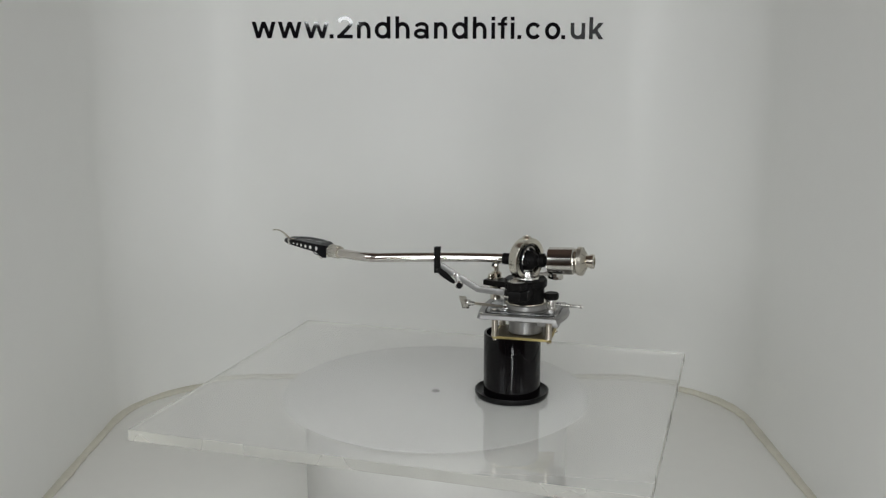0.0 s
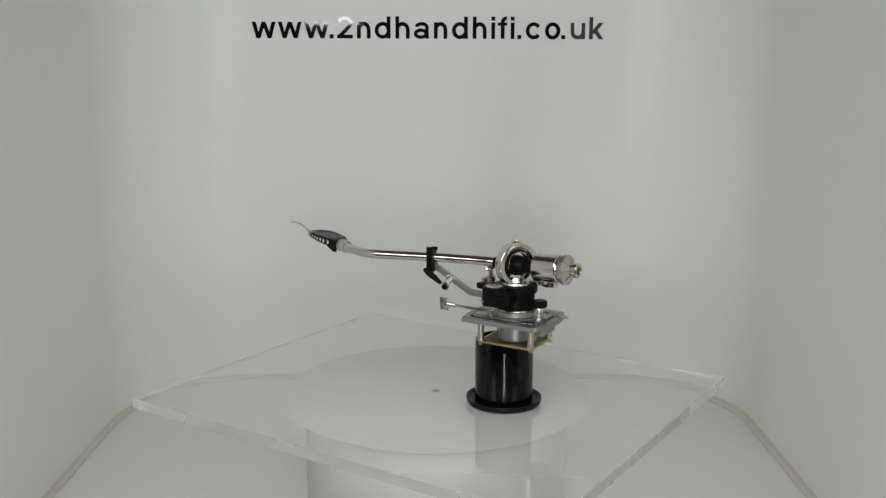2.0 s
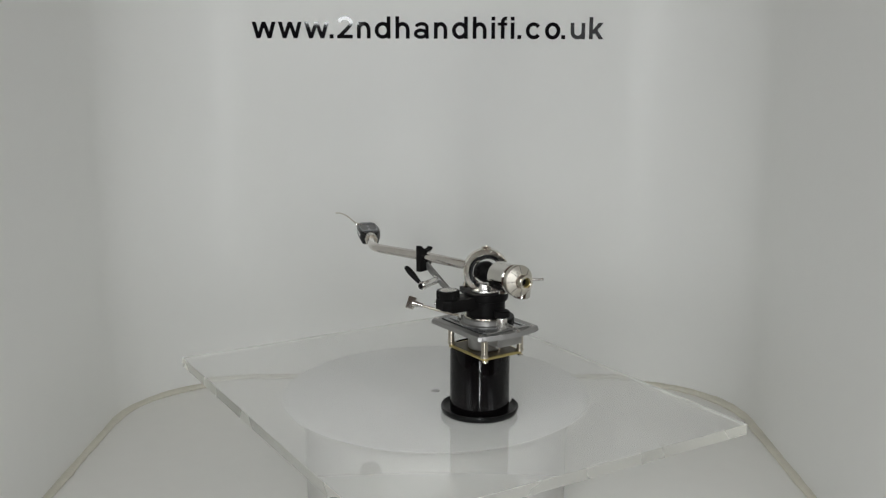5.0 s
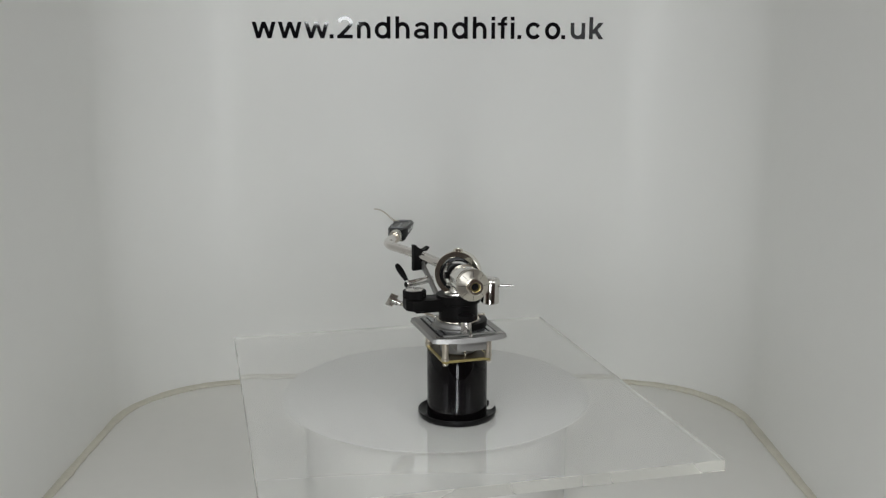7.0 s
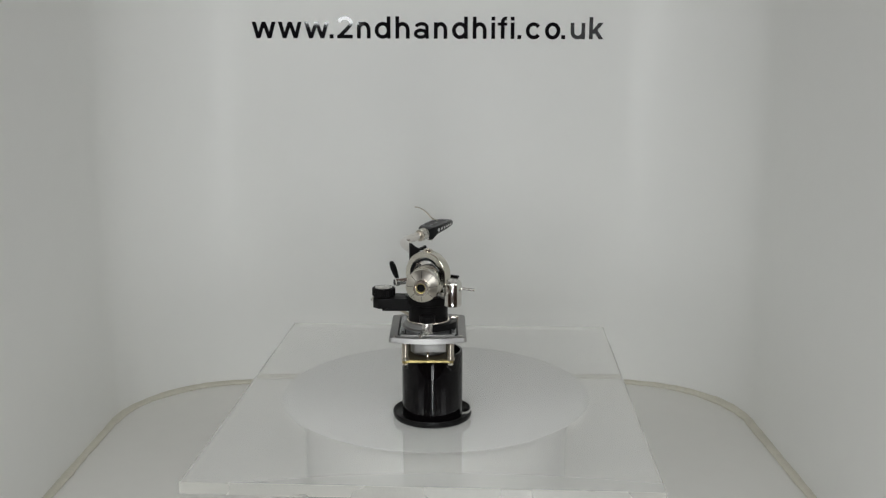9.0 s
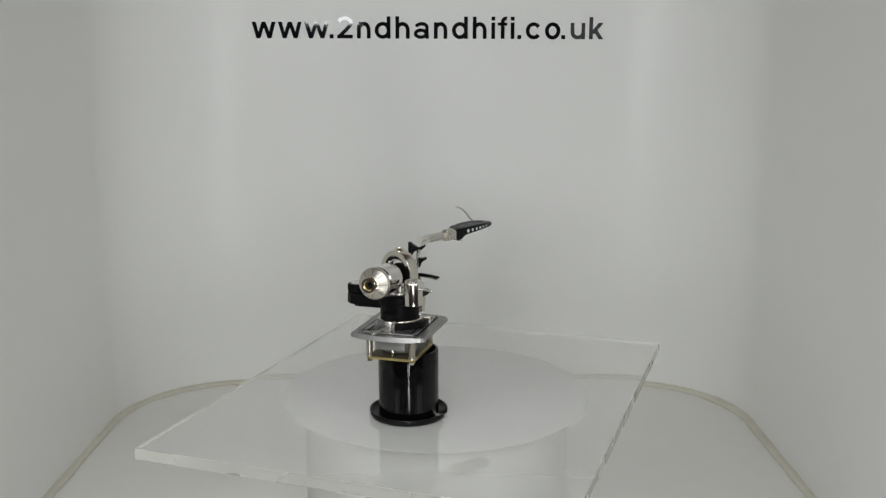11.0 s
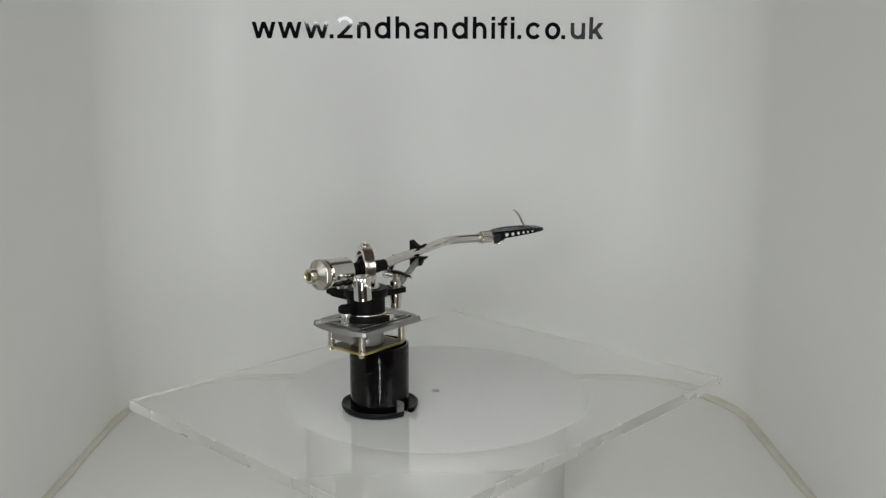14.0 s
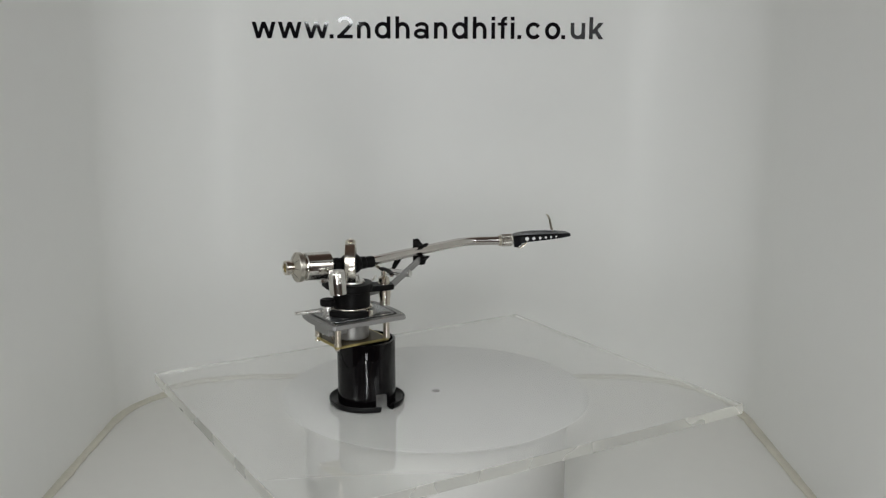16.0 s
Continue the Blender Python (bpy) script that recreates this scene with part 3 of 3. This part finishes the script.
    # arm tube
    run = smooth_path([(-14, 1.1, 134.4), (-25, 0.9, 134.8), (-40, -2.4, 135.2), (-60, -6.8, 135.4), (-83, -12.0, 135.4), (-120, -21.6, 135.2),
                       (-139, -26.0, 135.0), (-153, -25.2, 134.9), (-166, -19.8, 134.8), (-184, -10.6, 134.7)])
    tube = p("arm_tube", sweep(run, 4.4, 24), TUBE_CHROME, label="polished curved arm tube", smooth=70)
    p("front_sleeve", join(rod((-9, 0.8, 134.2), (-14, 1.2, 134.2), 5.8), rod((-13.5, 1.1, 134.2), (-22.5, 1.7, 134.2), 5.4)), BLACK, tube, "black sleeve")
    h = Vector((-0.909, 0.417, 0.0))
    hs = Vector((h.x, h.y, 0.035)).normalized()
    c0 = Vector((-180.5, -11.6, 134.8))
    coll = p("collar_nut", join(knurled(c0, c0 + hs * 11.0, 6.4, 0.5, 22, 0.6), rod(c0 + hs * 10.8, c0 + hs * 11.4, 6.0)), PALE_COLLAR, label="ribbed nickel collar nut")
    p("brass_ring", rod(c0 - hs * 2.4, c0 + hs * 0.2, 5.5), COLLAR, coll)
    p("collar_ring", rod(c0 + hs * 11.0, c0 + hs * 12.6, 5.2), CHROME, coll)
    p("tube_pin", rod((-170, -16.2, 133.2), (-170, -16.2, 130.6), 1.2, 0.8, seg=12), NICKEL, tube)
    # headshell: tapered shell with a drilled side wall and a raised top frame
    sx, sy = hs, Vector((-hs.y, hs.x, 0)).normalized()
    sz = sx.cross(sy)
    hm = Matrix(((sx.x, sy.x, sz.x, 0), (sx.y, sy.y, sz.y, 0), (sx.z, sy.z, sz.z, 0), (0, 0, 0, 1)))
    hm = Matrix.Translation(c0 + hs * 12.4) @ hm
    shell = bmesh.new()
    rings = []
    for x, w, top, bot in HEAD_STATIONS:
        b = 1.5
        rings.append([shell.verts.new(v) for v in ((x, -w, bot), (x, -w, top - b), (x, -w + b, top), (x, w - b, top), (x, w, top - b), (x, w, bot), (x, w - 1.4, bot), (x, w - 1.4, top - 2.2), (x, -w + 1.4, top - 2.2), (x, -w + 1.4, bot))])
    for a, b in zip(rings, rings[1:]):
        for i in range(10):
            j = (i + 1) % 10
            shell.faces.new((a[i], a[j], b[j], b[i]))
    shell.faces.new(rings[0][::-1])
    shell.faces.new(rings[-1])
    shell.transform(hm)
    head = p("headshell", shell, BLACK_SHELL, label="black drilled tapered headshell")
    for s in (-1, 1):
        for i, x in enumerate((12.5, 19.5, 26, 32, 37.5, 43)):
            x -= 3.5 if s > 0 else 0
            w = head_width(x)
            r = (1.95, 1.7, 1.5, 1.3, 1.1, 0.95)[i]
            p("wall_hole", rod(hm @ Vector((x, s * (w - 0.6), 1.9 + 0.016 * x)), hm @ Vector((x, s * (w + 0.12), 1.9 + 0.016 * x)), r, c=0.05, seg=18), PALE_HOLE, head)
    frame_pts = [hm @ Vector(v) for v in ((8, -6.6, 6.1), (20, -8.8, 6.2), (36, -8.6, 5.9), (47, -5.0, 5.5), (47, 5.0, 5.5), (36, 8.6, 5.9), (20, 8.8, 6.2), (8, 6.6, 6.1), (8, -6.6, 6.1))]
    p("top_frame", sweep([f for f in frame_pts], 0.55, 8), SILVER_DARK, head)
    for x in (16, 28):
        p("slot", prism([(x - 4, -1.2), (x + 4, -1.2), (x + 4, 1.2), (x - 4, 1.2)], 5.75, 6.15, 0.1, hm), SILVER_DARK, head)
    lift = [hm @ Vector(v) for v in ((44, 5, 5.0), (44.2, 10, 6.0), (44.4, 14.5, 9.0), (44.6, 18.5, 12.8), (44.8, 23, 15.8), (44.8, 28, 17.8), (44.7, 33.0, 18.2))]
    p("finger_lift", sweep(smooth_path(lift, 6), lambda s: 1.45 - 0.55 * s, 10, 0.6), COLLAR, head, "thin curved steel finger lift")
    p("cartridge_wire", sweep(smooth_path([hm @ Vector(v) for v in ((2, 3, -3), (8, 4, -8.6), (13, 3, -5.6), (16, 2, -3.2))], 5), 0.5, 8), NICKEL, head)
    for k, (y, z) in enumerate(((-4.5, -7.4), (-1.5, -6.2), (1.5, -7.0), (6.0, -5.6))):
        loop = [hm @ Vector(v) for v in ((1.5, y * 0.6, -3.5), (5 + k, y, z + 0.8), (10 + k, y * 1.1, z + 1.2 - 0.5 * k % 1), (15 + 1.5 * k, y * 0.9, -2.0), (18 + k, y * 0.8, 0.5))]
        p("signal_wire", sweep(smooth_path(loop, 5), 0.45, 8), (NICKEL, BLACK, BRASS, BLACK)[k], head)
    p("lift_bracket", prism([(45.0, 9.6), (47.8, 9.3), (48.0, 11.2), (45.2, 11.5)], 0.2, 5.6, 0.2, hm), STEEL, head)
    p("lug", rod(hm @ Vector((3, -2, -7)), hm @ Vector((9, -5, -8.4)), 0.8, seg=10), NICKEL, head)
    # arm rest on its bar
    rest_m = Matrix.Translation((-82.5, -12.0, 0)) @ Matrix.Rotation(radians(11), 4, "Z")
    bar = p("rest_bar", join(*[prism([(x0, -1.3), (x1, -1.3), (x1, 1.3), (x0, 1.3)], -3.0, 3.0, 0.4, axis_matrix_flat(a, b)) for a, b, x0, x1 in
                               (((-80.5, -9.5, 127.0), (-44.5, -6.0, 105.4), -1, 43), ((-44.5, -6.0, 105.2), (-14, -5, 102.6), -1.5, 31))]), SILVER, label="cranked flat silver rest bar")
    clip = [(-7.0, 121.5), (-7.0, 146.0), (-4.6, 146.0), (-1.5, 142.6), (2.4, 140.6), (5.6, 141.6), (8.4, 143.8), (9.6, 142.6), (6.4, 139.4), (0.8, 139.7),
            (-2.6, 138.2), (-3.9, 135.0), (-2.6, 131.8), (0.8, 130.3), (5.0, 130.6), (10.4, 131.4), (10.6, 130.0), (6.0, 127.2), (4.2, 122.0)]
    turn = Matrix(((0, 0, 1, 0), (1, 0, 0, 0), (0, 1, 0, 0), (0, 0, 0, 1)))
    p("arm_rest", prism(clip, -2.9, 2.9, 0.3, rest_m @ turn), BLACK, label="black clip-shaped arm rest")
    # cueing lever
    lever = p("cue_lever", join(rod((-57.2, -30.5, 114.2), (-66.8, -4.2, 115.6), 3.2), rod((-56.8, -32, 114.1), (-58.4, -27.4, 114.3), 3.8, c=1.0),
                                rod((-57.8, -29.4, 114.2), (-63.5, -29.8, 117.6), 1.1), box(-65.4, -8.6, 116.6, 5.5, 3.6, 6.5, 0.8)), CHROME, label="chrome cueing lever shaft")
    p("lever_socket", rod((-56.9, -31.7, 114.1), (-56.62, -32.5, 114.1), 2.6, c=0.1), BLACK, lever)
    p("lever_handle", lathe([(0, 0), (1.3, 0), (1.7, 0.6), (2.5, 6), (3.0, 12), (2.8, 16.5), (2.2, 19.6), (1.3, 20.7), (0, 20.9)], axis_matrix((-62.0, -29.6, 116.0), (-76.2, -36.0, 129.4)), 24), BLACK, lever, "black tapered lever grip")
    # lift platform over a cue cylinder
    cue = p("cue_cylinder", lathe([(0, 93.6), (4.9, 93.6), (4.9, 100.5), (5.5, 101), (5.5, 108), (0, 108)], Matrix.Translation((-30.5, 8.5, 0)), 28), NICKEL)
    p("cue_bracket", prism([(-41, 0.5), (-30, -3), (-10, -8), (-10, 10), (-28, 14), (-36.5, 15.5)], 108.0, 113.2, 0.6), BLACK, cue, "black cue bracket")
    p("cue_spindle", join(lathe([(0, 113), (5.6, 113), (5.6, 114.6), (5.0, 115), (5.0, 119.0), (3.4, 120.2), (2.5, 120.6), (2.5, 126), (0, 126)], Matrix.Translation((-30, 8, 0)), 24),
                          lathe([(0, 113), (2.2, 113), (2.8, 114.5), (2.0, 118.6), (0, 119.2)], Matrix.Translation((-34.5, 3, 0)), 20),
                          rod((-30, 6, 125.6), (-28.4, -3.5, 128.6), 1.5)), NICKEL, cue)
    arc = smooth_path([(-30.8, 3, 126.8), (-31.4, 10, 127.0), (-30.4, 18, 126.6), (-27.4, 27, 126.0)], 5)
    plat = p("lift_platform", sweep(arc, lambda s: 2.9 - 0.5 * s, 12, 0.5), BLACK, cue, "black curved lift platform")
    p("platform_edge", sweep([v + Vector((0, 0, -1.3)) for v in arc], 2.0, 10, 0.5), CHROME, plat)
    # latch blade on its thin rod
    b0, b1 = Vector((-48.3, -47.8, 102.7)), Vector((-17.2, -14.4, 91.9))
    dirn = (b1 - b0).normalized()
    rodp = p("latch_rod", rod(b0 + dirn * 2, b1, 1.25), COLLAR, label="thin dull nickel latch rod")
    p("rod_sleeve", join(rod(b0 + dirn * 1.2, b0 + dirn * 6.5, 3.1), rod(b0 + dirn * 6.4, b0 + dirn * 10.5, 2.2)), CHROME, rodp)
    blade_m = axis_matrix_flat(b0, b1) @ Matrix.Rotation(radians(48), 4, "X")
    p("latch_blade", prism([(-3.7, -6.0), (3.7, -6.0), (3.7, 6.0), (-3.7, 6.0)], -0.8, 0.8, 0.2, blade_m), PALE_COLLAR, rodp, "flat steel thumb blade")
    p("rod_block", box(-17.2, -14.4, 91.2, 5, 5, 5.6, 0.5), CHROME, rodp)
    # clamp knob and rear rod
    kb = p("clamp_post", lathe([(0, 88.4), (5.2, 88.4), (5.2, 89.4), (4.7, 90), (4.7, 96.6), (4.0, 98.5), (0, 98.5)], Matrix.Translation((24.2, -0.5, 0)), 24), STEEL)
    p("clamp_knob", knurled((24.2, -0.5, 98.4), (24.2, -0.5, 104.6), 7.0, 1.0, 26, 0.3), BLACK, kb, "small black ribbed knob")
    p("rear_rod", rod((21, 0, 93.6), (54.4, -6.0, 94.1), 1.6), STEEL, kb)
    # bias weight beside the pillar
    lean = Matrix.Translation((24.3, 21.0, 115)) @ Matrix.Rotation(radians(4.0), 4, "Y") @ Matrix.Translation((0, 0, -115))
    bw = p("bias_weight", lathe([(0, 113.6), (7.2, 113.6), (7.8, 114.2), (7.8, 133.2), (6.7, 134.8), (0, 134.8)], lean, 40), SATIN_CHROME, label="polished cylindrical bias weight")
    p("weight_cap", lathe([(0, 134.8), (4.4, 134.8), (4.4, 135.1), (4.1, 135.4), (0, 135.4)], lean, 28), STEEL, bw)
    p("weight_rod", rod((25, 25.5, 128.5), (32.0, 39.6, 128.4), 1.2), STEEL, bw)
    p("weight_bracket", rod((11, 9.5, 118.9), (20.5, 17.8, 118.9), 2.2), STEEL, bw)
    return arm


def axis_matrix_flat(a, b):
    """Frame at a whose x runs to b, kept level across."""
    a, b = Vector(a), Vector(b)
    x = (b - a).normalized()
    y = Vector((0, 0, 1)).cross(x).normalized()
    z = x.cross(y)
    return Matrix(((x.x, y.x, z.x, a.x), (x.y, y.y, z.y, a.y), (x.z, y.z, z.z, a.z), (0, 0, 0, 1)))


# pale colour stands in for the bright background seen through the holes
PALE_HOLE = material("painted_bright_hole", (0.78, 0.78, 0.76), 0.45, 0.0, 0.05, 200.0)

build_booth()
build_lettering()
table, disc = build_display_table()
plate = build_plate()
mount = build_mount()
tonearm = build_tonearm()


def motions():
    times = [i * 0.5 for i in range(33)]
    walk(disc, [(t, pose(0, 0, 0, 0, 0, turn_at(t))) for t in times])
    walk(plate, [(t, pose(0, 0, 0, 0, 0, turn_at(t))) for t in times])
    foot = ARM @ Matrix.Translation((TUBE_X * 0.001, TUBE_Y * 0.001, 0.0002))
    walk(mount, [(t, pose(0, 0, 0, 0, 0, turn_at(t)) @ foot) for t in times])
    seat = ARM @ Matrix.Translation((0, 0, 0.0627))
    walk(tonearm, [(t, pose(0, 0, 0, 0, 0, turn_at(t)) @ seat) for t in times])


motions()
